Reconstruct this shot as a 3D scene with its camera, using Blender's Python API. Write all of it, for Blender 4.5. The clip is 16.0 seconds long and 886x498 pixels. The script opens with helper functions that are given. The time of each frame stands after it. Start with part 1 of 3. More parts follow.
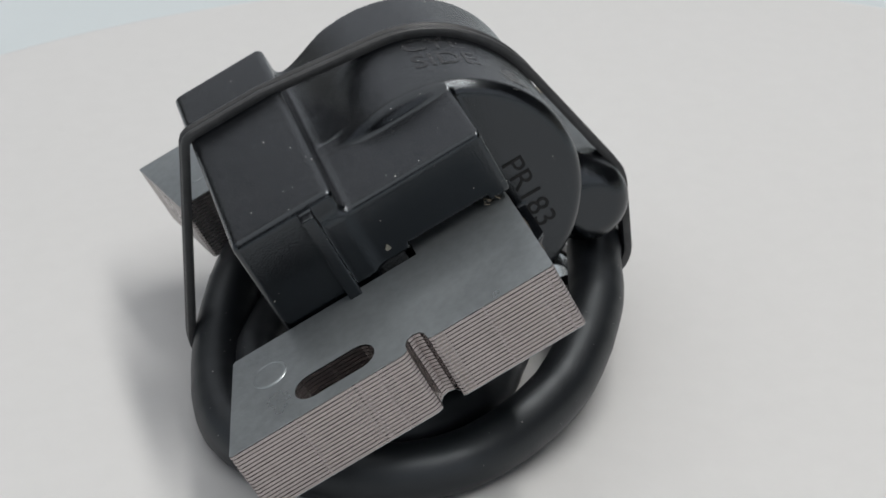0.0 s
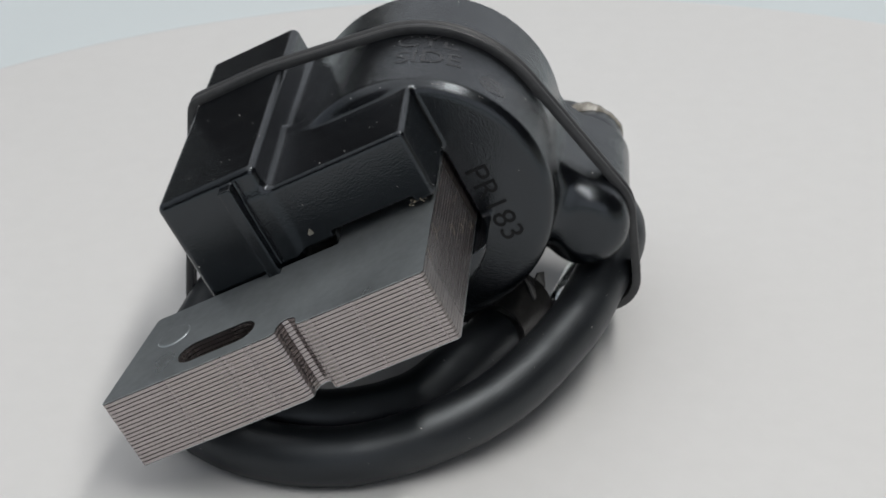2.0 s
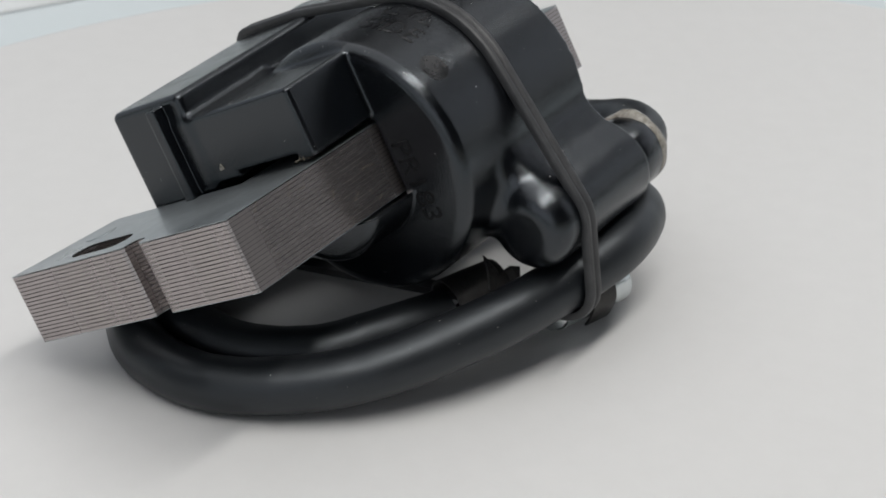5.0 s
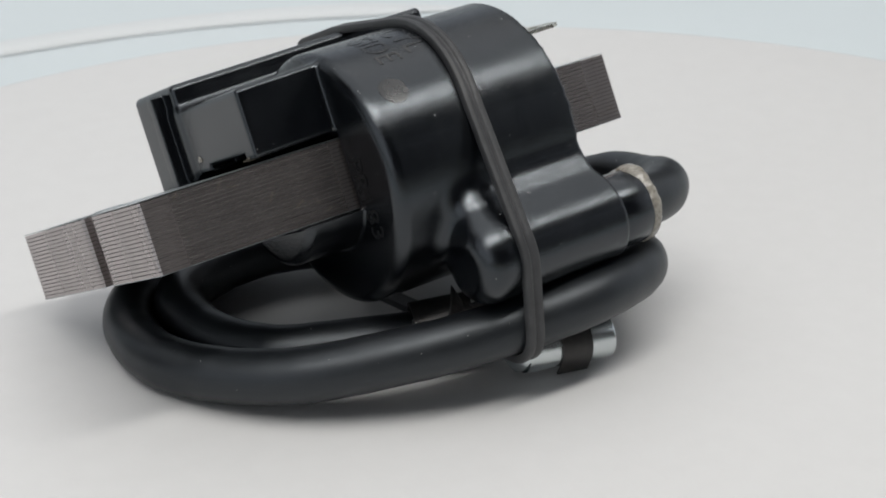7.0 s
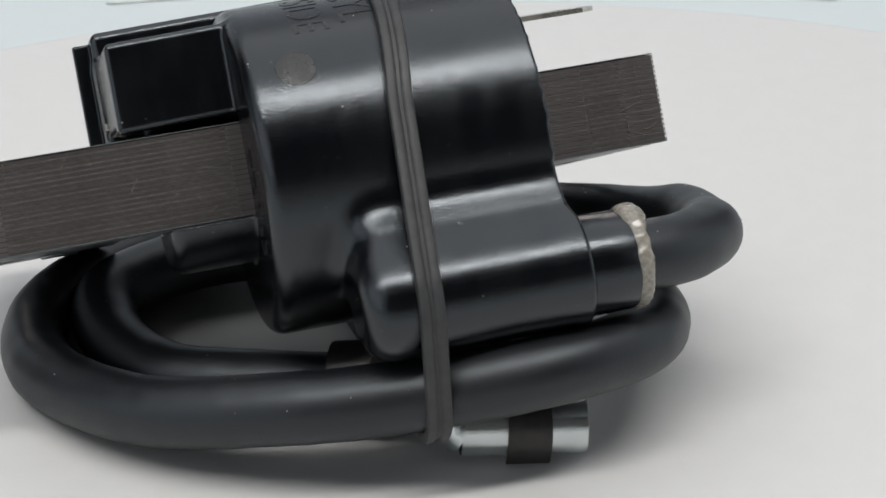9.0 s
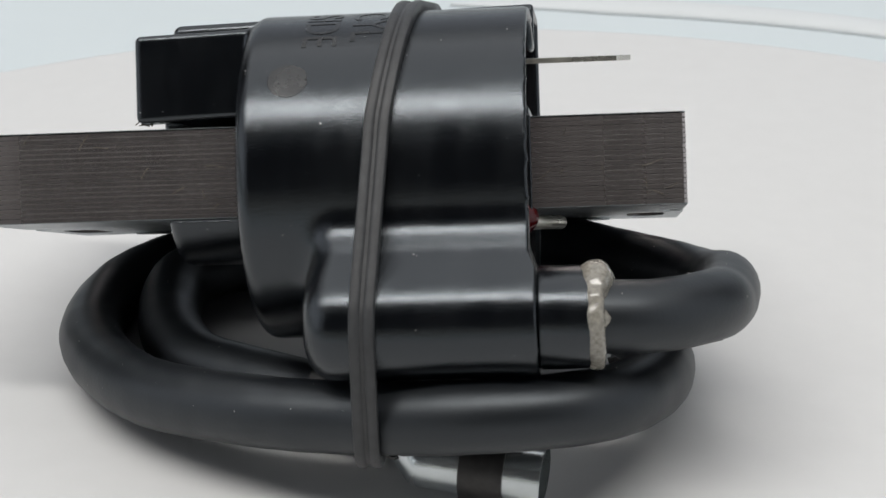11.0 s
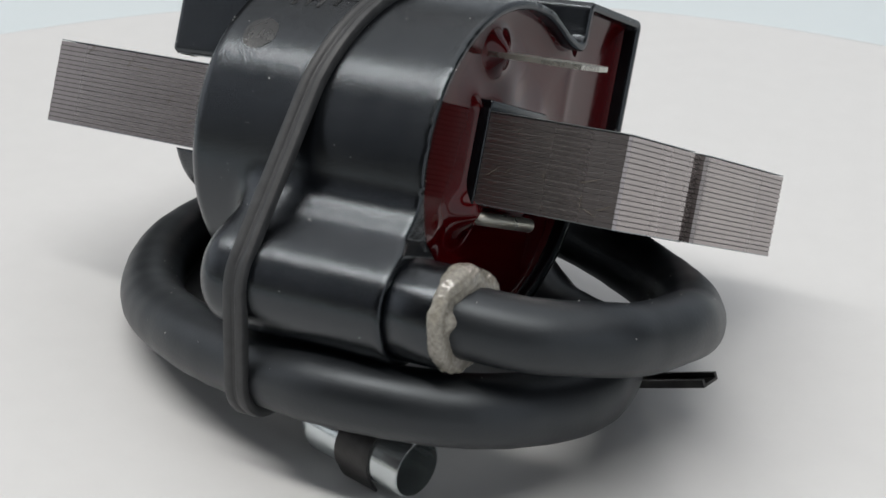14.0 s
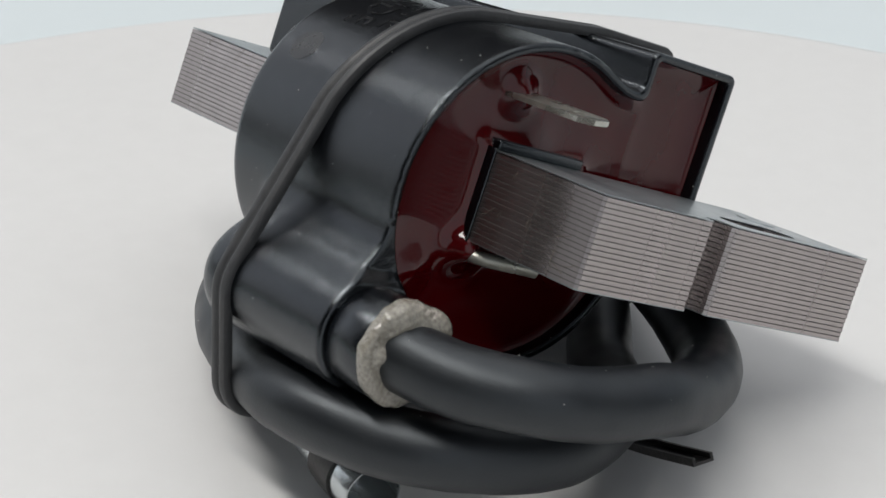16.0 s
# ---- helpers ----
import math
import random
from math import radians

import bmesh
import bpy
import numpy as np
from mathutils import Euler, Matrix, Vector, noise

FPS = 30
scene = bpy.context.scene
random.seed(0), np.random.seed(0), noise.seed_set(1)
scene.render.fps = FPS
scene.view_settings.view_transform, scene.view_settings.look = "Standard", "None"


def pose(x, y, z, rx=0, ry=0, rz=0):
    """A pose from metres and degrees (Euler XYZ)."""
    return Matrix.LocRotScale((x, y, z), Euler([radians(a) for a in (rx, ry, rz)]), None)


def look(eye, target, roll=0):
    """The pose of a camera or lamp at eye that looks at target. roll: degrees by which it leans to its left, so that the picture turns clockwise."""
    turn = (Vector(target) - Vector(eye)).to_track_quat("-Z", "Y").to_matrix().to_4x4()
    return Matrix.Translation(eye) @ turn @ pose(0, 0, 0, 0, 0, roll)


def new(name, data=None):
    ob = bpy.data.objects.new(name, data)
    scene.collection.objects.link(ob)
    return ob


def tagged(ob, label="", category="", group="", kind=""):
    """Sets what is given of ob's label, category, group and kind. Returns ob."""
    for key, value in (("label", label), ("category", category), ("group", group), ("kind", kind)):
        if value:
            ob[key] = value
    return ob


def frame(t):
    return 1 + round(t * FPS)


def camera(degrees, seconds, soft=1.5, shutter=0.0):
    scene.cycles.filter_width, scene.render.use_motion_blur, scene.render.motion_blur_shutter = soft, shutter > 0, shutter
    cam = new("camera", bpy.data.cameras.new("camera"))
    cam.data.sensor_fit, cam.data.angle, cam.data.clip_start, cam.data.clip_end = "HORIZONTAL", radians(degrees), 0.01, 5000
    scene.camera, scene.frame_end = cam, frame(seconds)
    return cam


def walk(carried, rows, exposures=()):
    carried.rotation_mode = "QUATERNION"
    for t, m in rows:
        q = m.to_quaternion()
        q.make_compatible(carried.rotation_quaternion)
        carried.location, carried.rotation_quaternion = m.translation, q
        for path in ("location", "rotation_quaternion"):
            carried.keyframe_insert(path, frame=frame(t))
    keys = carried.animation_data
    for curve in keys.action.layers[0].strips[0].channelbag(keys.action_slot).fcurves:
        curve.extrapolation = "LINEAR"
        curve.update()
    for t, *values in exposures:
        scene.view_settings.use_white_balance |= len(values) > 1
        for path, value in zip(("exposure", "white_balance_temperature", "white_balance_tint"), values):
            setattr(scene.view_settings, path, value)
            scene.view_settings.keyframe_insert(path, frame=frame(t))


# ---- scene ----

# ------------------------------------------------------------------ camera
cam = camera(25.50, 16.0)
PATH = [
    (0, look((-0.22830, 0.05911, 0.12539), (-0.07189, 0.01757, 0.04657), -1.27)),
    (0.5, look((-0.23530, 0.04105, 0.12608), (-0.07590, 0.01277, 0.04739), -1.02)),
    (1, look((-0.23627, 0.02217, 0.12330), (-0.07457, 0.00669, 0.04575), -0.68)),
    (1.5, look((-0.23647, 0.00184, 0.12262), (-0.07395, 0.00054, 0.04524), -0.56)),
    (2, look((-0.23533, -0.01832, 0.12286), (-0.07328, -0.00520, 0.04562), -0.53)),
    (2.5, look((-0.23405, -0.03974, 0.12376), (-0.07390, -0.01143, 0.04663), -0.60)),
    (3, look((-0.23108, -0.05975, 0.12591), (-0.07422, -0.01824, 0.04798), -0.47)),
    (3.5, look((-0.22752, -0.07808, 0.12785), (-0.07454, -0.02437, 0.04968), -0.42)),
    (4, look((-0.21555, -0.09858, 0.12621), (-0.06825, -0.03123, 0.04769), -0.46)),
    (4.5, look((-0.20602, -0.11656, 0.12537), (-0.06537, -0.03657, 0.04652), -0.23)),
    (6.8, look((-0.15072, -0.18274, 0.13036), (-0.04963, -0.05781, 0.04927), 0.45)),
    (7, look((-0.14319, -0.19214, 0.12418), (-0.04730, -0.06044, 0.04762), 0.35)),
    (7.2, look((-0.13372, -0.19706, 0.12282), (-0.04368, -0.06088, 0.04699), -0.09)),
    (7.4, look((-0.12257, -0.19552, 0.11911), (-0.03709, -0.05649, 0.04320), -0.57)),
    (7.5, look((-0.11238, -0.18144, 0.11198), (-0.02720, -0.04238, 0.03579), -0.09)),
    (7.6, look((-0.10199, -0.16410, 0.10302), (-0.01605, -0.02552, 0.02680), 0.42)),
    (7.7, look((-0.08965, -0.15661, 0.10219), (-0.00967, -0.01643, 0.02248), 0.39)),
    (7.8, look((-0.08196, -0.15553, 0.10307), (-0.00731, -0.01322, 0.02200), -0.05)),
    (8, look((-0.07536, -0.15885, 0.10239), (-0.00614, -0.01281, 0.02290), -0.39)),
    (8.2, look((-0.06946, -0.16493, 0.10102), (-0.00558, -0.01545, 0.02372), -0.61)),
    (8.5, look((-0.06373, -0.17159, 0.10424), (-0.00660, -0.02003, 0.02572), -0.34)),
    (9, look((-0.05020, -0.17732, 0.10547), (-0.00577, -0.02176, 0.02655), -0.32)),
    (11.5, look((0.02531, -0.18227, 0.10800), (0.00114, -0.02178, 0.03016), -0.38)),
    (12, look((0.03948, -0.17785, 0.10916), (0.00261, -0.02037, 0.03015), -0.49)),
    (12.5, look((0.05366, -0.17224, 0.10729), (0.00465, -0.01802, 0.02846), -0.30)),
    (13, look((0.06732, -0.16682, 0.10739), (0.00562, -0.01741, 0.02820), -0.26)),
    (13.5, look((0.08208, -0.16076, 0.10704), (0.00852, -0.01718, 0.02721), -0.24)),
    (14, look((0.09661, -0.15334, 0.10803), (0.01159, -0.01680, 0.02723), -0.35)),
    (14.5, look((0.10912, -0.14423, 0.10794), (0.01302, -0.01499, 0.02755), -0.59)),
    (15, look((0.11991, -0.13274, 0.10713), (0.01330, -0.01221, 0.02647), -0.85)),
    (15.5, look((0.13024, -0.12268, 0.11079), (0.01325, -0.01182, 0.03064), -0.79)),
    (16, look((0.13944, -0.11082, 0.11160), (0.01304, -0.01225, 0.02972), -0.93)),
]
# the depth of field of a small lens focused on the near side of the coil
cam.data.dof.use_dof = True
cam.data.dof.focus_distance = 0.21
cam.data.dof.aperture_fstop = 100
walk(cam, PATH, exposures=[(0, -1.19), (4.7, -1.14), (7.5, -1.0), (16, -0.97)])

# ------------------------------------------------------------------ light
world = bpy.data.worlds.new("world")
scene.world = world
world.use_nodes = True
wn = world.node_tree.nodes
wl = world.node_tree.links
bg = wn["Background"]
sky = wn.new("ShaderNodeTexSky")
sky.sky_type = "NISHITA"
sky.sun_disc = False
sky.sun_elevation = radians(40)
sky.sun_rotation = radians(200)
wl.new(sky.outputs[0], bg.inputs[0])
bg.inputs[1].default_value = 0.05


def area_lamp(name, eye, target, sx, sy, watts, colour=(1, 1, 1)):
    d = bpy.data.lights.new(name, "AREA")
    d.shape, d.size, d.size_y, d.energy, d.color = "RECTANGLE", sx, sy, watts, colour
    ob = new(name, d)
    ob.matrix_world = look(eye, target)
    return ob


# broad soft ceiling fill and four wall-opening fills, unseen and added; long tube lamp overhead
area_lamp("ceiling_fill", (0.0, 0.54, 1.57), (0.0, 0.54, 0), 2.9, 1.8, 33, (0.99, 0.99, 1.0))
# no windows are known; these brighten the reflections in plastic and steel
area_lamp("north_fill", (0.15, 1.52, 0.75), (0.15, 0, 0.75), 2.6, 1.3, 9, (0.96, 0.98, 1.0))
area_lamp("west_fill", (-1.52, -0.525, 0.775), (0, -0.525, 0.775), 1.85, 1.35, 11.5, (0.97, 0.98, 1.0))
area_lamp("east_fill", (1.52, -0.475, 0.675), (0, -0.475, 0.675), 1.95, 1.25, 10, (0.97, 0.98, 1.0))
area_lamp("south_fill", (0.0, -1.52, 0.12), (0.0, 0, 0.12), 2.6, 0.2, 0.7, (0.97, 0.98, 1.0))
area_lamp("tube_lamp", (-0.2, -0.48, 1.5), (-0.2, -0.1, 0), 2.2, 0.16, 46, (1.0, 0.98, 0.945))

# ------------------------------------------------------------------ materials


def material(name, base, rough=0.5, metal=0.0, vary=0.15, scale=300.0, bump=0.0, bump_scale=900.0,
             rough_vary=0.1, coat=0.0, stain=0.0, stain_scale=40.0, stain_colour=None, random_tint=0.0, stretch=None, spec=0.5, wear=None, sheen_tint=None):
    """A principled material with colour grain, larger stains, uneven gloss and a fine bump, in metres."""
    m = bpy.data.materials.new(name)
    m.use_nodes = True
    n, l = m.node_tree.nodes, m.node_tree.links
    p = n["Principled BSDF"]
    co = n.new("ShaderNodeTexCoord")
    vec = co.outputs["Object"]
    if stretch:
        mp = n.new("ShaderNodeMapping")
        mp.inputs["Scale"].default_value = stretch
        l.new(vec, mp.inputs[0])
        vec = mp.outputs[0]

    def tex(sc, detail=4.0):
        t = n.new("ShaderNodeTexNoise")
        t.inputs["Scale"].default_value, t.inputs["Detail"].default_value = sc, detail
        l.new(vec, t.inputs["Vector"])
        return t.outputs["Fac"]

    def ramp(fac, a, b, lo=0.3, hi=0.7):
        r = n.new("ShaderNodeMapRange")
        r.inputs["From Min"].default_value, r.inputs["From Max"].default_value = lo, hi
        r.inputs["To Min"].default_value, r.inputs["To Max"].default_value = a, b
        l.new(fac, r.inputs["Value"])
        return r.outputs[0]

    def mix(fac, a, b, kind="MIX"):
        x = n.new("ShaderNodeMix")
        x.data_type, x.blend_type = "RGBA", kind
        for val, socket in ((fac, x.inputs[0]), (a, x.inputs[6]), (b, x.inputs[7])):
            if isinstance(val, (float, int)):
                socket.default_value = val
            elif isinstance(val, tuple):
                socket.default_value = (*val, 1)
            else:
                l.new(val, socket)
        return x.outputs[2]

    grain = tex(scale)
    broad = tex(stain_scale, 6.0)
    lo = tuple(c * (1 - vary) for c in base)
    hi = tuple(min(1, c * (1 + vary)) for c in base)
    col = mix(ramp(grain, 0, 1), lo, hi)
    if stain:
        col = mix(ramp(broad, 0.0, stain, 0.45, 0.75), col, stain_colour or tuple(c * 0.5 for c in base))
    if random_tint:
        oi = n.new("ShaderNodeObjectInfo")
        col = mix(1.0, col, mix(ramp(oi.outputs["Random"], 0, 1, 0, 1), (1 - random_tint,) * 3, (1.0, 1.0, 1.0)), "MULTIPLY")
    rough_out = ramp(broad, max(0.02, rough - rough_vary), min(1, rough + rough_vary))
    if wear:
        # rubbed edges: paler and duller where the form is sharp, broken up by the grain
        geo = n.new("ShaderNodeNewGeometry")
        edge = n.new("ShaderNodeMath")
        edge.operation = "MULTIPLY"
        l.new(ramp(geo.outputs["Pointiness"], 0, 1, 0.56, 0.67), edge.inputs[0])
        l.new(ramp(grain, 0.1, 1.0, 0.42, 0.58), edge.inputs[1])
        col = mix(edge.outputs[0], col, wear)
    l.new(col, p.inputs["Base Color"])
    l.new(rough_out, p.inputs["Roughness"])
    p.inputs["Metallic"].default_value = metal
    p.inputs["Specular IOR Level"].default_value = spec
    # cool cast of the room's reflections put into the gloss colour
    if sheen_tint:
        p.inputs["Specular Tint"].default_value = (*sheen_tint, 1)
    p.inputs["Coat Weight"].default_value = coat
    p.inputs["Coat Roughness"].default_value = 0.06
    if bump:
        b = n.new("ShaderNodeBump")
        b.inputs["Strength"].default_value, b.inputs["Distance"].default_value = bump, 0.0002
        l.new(tex(bump_scale, 2.0), b.inputs["Height"])
        l.new(b.outputs[0], p.inputs["Normal"])
    return m


PLASTIC = material("black_moulded_plastic", (0.0012, 0.0016, 0.0024), 0.2, spec=0.78, sheen_tint=(0.86, 0.93, 1.0), vary=0.3, scale=700, wear=(0.009, 0.0095, 0.01), bump=0.17, bump_scale=4200, rough_vary=0.05, stretch=(3, 1, 1),
                   stain=0.35, stain_scale=120, stain_colour=(0.004, 0.0044, 0.005))
PLASTIC_PLAIN = material("plain_black_plastic", (0.0012, 0.0016, 0.0024), 0.2, spec=0.78, sheen_tint=(0.86, 0.93, 1.0), vary=0.3, scale=700, bump=0.15, bump_scale=4200, rough_vary=0.05, stretch=(3, 1, 1),
                   stain=0.35, stain_scale=120, stain_colour=(0.004, 0.0044, 0.005))
PLASTIC_DULL = material("dull_moulded_lettering", (0.0035, 0.004, 0.005), 0.5, spec=0.3, vary=0.3, scale=700, bump=0.3, bump_scale=3600, rough_vary=0.06,
                        stain=0.3, stain_scale=400, stain_colour=(0.008, 0.0085, 0.009))
PLASTIC_PALE = material("scuffed_pale_plastic", (0.004, 0.0045, 0.0054), 0.25, spec=0.74, vary=0.5, scale=1500, bump=0.12, bump_scale=2600, rough_vary=0.1,
                        stain=0.5, stain_scale=500, stain_colour=(0.004, 0.0044, 0.005))
DUST = material("pale_dust", (0.45, 0.44, 0.42), 0.8, vary=0.2, scale=2000)
LINT = material("grey_brown_lint", (0.16, 0.14, 0.11), 0.9, vary=0.3, scale=2000)
RUBBER = material("black_rubber_sleeve", (0.004, 0.0048, 0.0064), 0.44, spec=0.66, sheen_tint=(0.88, 0.945, 1.0), vary=0.2, scale=700, bump=0.09, bump_scale=2600, rough_vary=0.06,
                  stain=0.4, stain_scale=90, stain_colour=(0.009, 0.0098, 0.011))
BAND = material("black_elastic_rubber", (0.03, 0.031, 0.033), 0.5, vary=0.2, scale=800, bump=0.2, bump_scale=2500, stain=0.3, stain_scale=200,
                stain_colour=(0.06, 0.06, 0.06))
STEEL = material("grey_lamination_steel", (0.41, 0.373, 0.368), 0.27, metal=0.95, vary=0.05, scale=1200, rough_vary=0.05,
                 stain=0.15, stain_scale=120, stain_colour=(0.36, 0.32, 0.31), random_tint=0.05)
STEEL_DARK = material("dark_gap_steel", (0.17, 0.16, 0.155), 0.5, metal=0.7, vary=0.2, scale=1200)
STEEL_TOP = material("blue_grey_steel_sheet", (0.36, 0.39, 0.405), 0.33, metal=0.8, vary=0.08, scale=900, bump=0.09, bump_scale=2600, rough_vary=0.06,
                     stain=0.25, stain_scale=110, stain_colour=(0.28, 0.3, 0.31))
RESIN = material("dark_red_potting_resin", (0.052, 0.0007, 0.0016), 0.08, spec=0.42, vary=0.2, scale=120, bump=0.07, bump_scale=240, rough_vary=0.03,
                 stain=0.4, stain_scale=60, stain_colour=(0.02, 0.001, 0.002))
ZINC = material("bright_zinc_plate", (0.62, 0.66, 0.67), 0.22, metal=0.9, vary=0.08, scale=500, bump=0.08, bump_scale=1500, rough_vary=0.08,
                stain=0.3, stain_scale=250, stain_colour=(0.4, 0.42, 0.42))
TIN = material("dull_tinned_brass", (0.5, 0.49, 0.44), 0.3, metal=0.9, vary=0.12, scale=700, bump=0.15, bump_scale=2500, stain=0.4, stain_scale=300,
               stain_colour=(0.32, 0.3, 0.25))
DARK_STEEL = material("blackened_spring_steel", (0.035, 0.034, 0.034), 0.4, metal=0.4, vary=0.2, scale=800, bump=0.2, bump_scale=2500, stain=0.4,
                      stain_scale=200, stain_colour=(0.07, 0.065, 0.06))
GLUE = material("cloudy_grey_sealant", (0.22, 0.205, 0.175), 0.22, vary=0.3, scale=2400, bump=0.35, bump_scale=1600, rough_vary=0.1, coat=0.4, stain=0.35,
                stain_scale=350, stain_colour=(0.17, 0.155, 0.13))
WHITE = material("matt_white_turntable", (0.585, 0.583, 0.58), 0.55, vary=0.012, scale=250, bump=0.04, bump_scale=900, rough_vary=0.05, stain=0.12,
                 stain_scale=12, stain_colour=(0.56, 0.557, 0.553))
TABLE = material("pale_blue_grey_tabletop", (0.55, 0.6, 0.62), 0.6, vary=0.01, scale=15, rough_vary=0.02, stain=0.15, stain_scale=3,
                 stain_colour=(0.52, 0.57, 0.59))
# dark tone for unseen walls, so steel and plastic reflect dark
DARK_SURROUND = material("dark_surround_for_reflections", (0.027, 0.025, 0.0255), 0.8, vary=0.03, scale=40, bump=0.1, bump_scale=200, stain=0.1, stain_scale=3)
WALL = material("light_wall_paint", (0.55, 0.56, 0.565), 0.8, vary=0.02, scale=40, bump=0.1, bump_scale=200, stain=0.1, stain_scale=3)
# unseen ceiling, greyed so the black plastic reflects less from above
CEILING = material("grey_ceiling_paint", (0.3, 0.3, 0.3), 0.8, vary=0.02, scale=40, bump=0.1, bump_scale=200, stain=0.1, stain_scale=3)
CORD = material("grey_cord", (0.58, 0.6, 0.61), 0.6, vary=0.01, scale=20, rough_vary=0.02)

# ------------------------------------------------------------------ helpers
# The coil is drawn in centimetres on its own axes: x along the core's bar, y along its legs, z through the sheets.
TILT = Matrix(((0.99828, 0.02630, -0.05242), (0.00000, 0.89384, 0.44838), (0.05865, -0.44761, 0.89230)))
TNP = np.array(TILT)
OFF = np.array((4.8, 0.5, -2.3))


def coil_to_world(pts):
    """Coil axes in centimetres to metres in the world."""
    return (np.asarray(pts, float) @ TNP.T - OFF) * 0.01


def level_to_world(pts):
    """Level axes in centimetres (same origin as the coil) to metres in the world."""
    return (np.asarray(pts, float) - OFF) * 0.01


def level_to_coil(pts):
    return np.asarray(pts, float) @ TNP


def mesh_ob(name, verts, faces, mat, parent=None, label="", smooth=True, to=coil_to_world, angle=None):
    """Links one mesh object; its points are put round its parent's place."""
    w = to(verts) if to else np.asarray(verts, float)
    me = bpy.data.meshes.new(name)
    base = np.array(parent.matrix_world.translation if parent and parent.parent is None else (0, 0, 0), float)
    if parent and parent.parent:
        base = np.array(parent.parent.matrix_world.translation, float)
    me.from_pydata((w - base).tolist(), [], [list(map(int, q)) for q in faces])
    bm = bmesh.new()
    bm.from_mesh(me)
    bmesh.ops.recalc_face_normals(bm, faces=bm.faces)
    if angle is not None:
        for e in bm.edges:
            if len(e.link_faces) == 2 and e.calc_face_angle(0) > radians(angle):
                e.smooth = False
    for fc in bm.faces:
        fc.smooth = smooth
    bm.to_mesh(me)
    bm.free()
    if SMOOTH["normals"] is not None and len(SMOOTH["normals"]) == len(me.vertices):
        me.normals_split_custom_set_from_vertices((SMOOTH["normals"] @ TNP.T).tolist())
        SMOOTH["normals"] = None
    me.materials.append(mat)
    ob = new(name, me)
    if parent:
        ob.parent = parent
        if label:
            ob["label"] = label
    return ob


def thing(name, at, label, category, **more):
    ob = new(name)
    ob.empty_display_size = 0.01
    ob.location = tuple(level_to_world(at))
    bpy.context.view_layer.update()
    return tagged(ob, label, category, **more)


def spline(ctrl, n, closed=False):
    """Centripetal Catmull-Rom through the points, resampled evenly."""
    p = np.asarray(ctrl, float)
    if closed:
        p = np.vstack([p[-1], p, p[0], p[1]])
    else:
        p = np.vstack([2 * p[0] - p[1], p, 2 * p[-1] - p[-2]])
    out = []
    for i in range(1, len(p) - 2):
        t = [0.0]
        for a, b in ((p[i - 1], p[i]), (p[i], p[i + 1]), (p[i + 1], p[i + 2])):
            t.append(t[-1] + max(1e-6, np.linalg.norm(b - a)) ** 0.5)
        for u in np.linspace(t[1], t[2], 24, endpoint=False):
            a1 = (t[1] - u) / (t[1] - t[0]) * p[i - 1] + (u - t[0]) / (t[1] - t[0]) * p[i]
            a2 = (t[2] - u) / (t[2] - t[1]) * p[i] + (u - t[1]) / (t[2] - t[1]) * p[i + 1]
            a3 = (t[3] - u) / (t[3] - t[2]) * p[i + 1] + (u - t[2]) / (t[3] - t[2]) * p[i + 2]
            b1 = (t[2] - u) / (t[2] - t[0]) * a1 + (u - t[0]) / (t[2] - t[0]) * a2
            b2 = (t[3] - u) / (t[3] - t[1]) * a2 + (u - t[1]) / (t[3] - t[1]) * a3
            out.append((t[2] - u) / (t[2] - t[1]) * b1 + (u - t[1]) / (t[2] - t[1]) * b2)
    if not closed:
        out.append(p[-2])
    out = np.array(out)
    if closed:
        out = np.vstack([out, out[:1]])
    s = np.r_[0, np.cumsum(np.linalg.norm(np.diff(out, axis=0), axis=1))]
    q = np.linspace(0, s[-1], n + (1 if closed else 0))
    res = np.array([np.interp(q, s, out[:, k]) for k in range(3)]).T
    return res[:-1] if closed else res


def sweep(path, section, closed=False, up=(0, 0, 1), caps=True):
    """Sweeps a closed 2D section (side, up) along a path; section may be a function of the index."""
    path = np.asarray(path, float)
    n = len(path)
    if closed:
        tan = np.roll(path, -1, 0) - np.roll(path, 1, 0)
    else:
        tan = np.gradient(path, axis=0)
    tan /= np.linalg.norm(tan, axis=1)[:, None]
    verts, faces = [], []
    up = np.asarray(up, float)
    for i in range(n):
        u = up if up.ndim == 1 else up[i]
        side = np.cross(tan[i], u)
        side /= np.linalg.norm(side)
        top = np.cross(side, tan[i])
        sec = section(i) if callable(section) else section
        for a, b in sec:
            verts.append(path[i] + a * side + b * top)
    k = len(section(0) if callable(section) else section)
    for i in range(n if closed else n - 1):
        j = (i + 1) % n
        for a in range(k):
            b = (a + 1) % k
            faces.append((i * k + a, i * k + b, j * k + b, j * k + a))
    if caps and not closed:
        faces.append(tuple(range(k)))
        faces.append(tuple(range((n - 1) * k, n * k)))
    return verts, faces


def ring_section(r, k=20):
    return [(r * math.cos(2 * math.pi * i / k), r * math.sin(2 * math.pi * i / k)) for i in range(k)]


def lathe_x(profile, cy, cz, k=40):
    """Turns a profile of (x, radius) round the line y=cy, z=cz of the coil."""
    verts, faces = [], []
    for x, r in profile:
        for i in range(k):
            a = 2 * math.pi * i / k
            verts.append((x, cy + r * math.cos(a), cz + r * math.sin(a)))
    for i in range(len(profile) - 1):
        for a in range(k):
            b = (a + 1) % k
            faces.append((i * k + a, i * k + b, (i + 1) * k + b, (i + 1) * k + a))
    return verts, faces


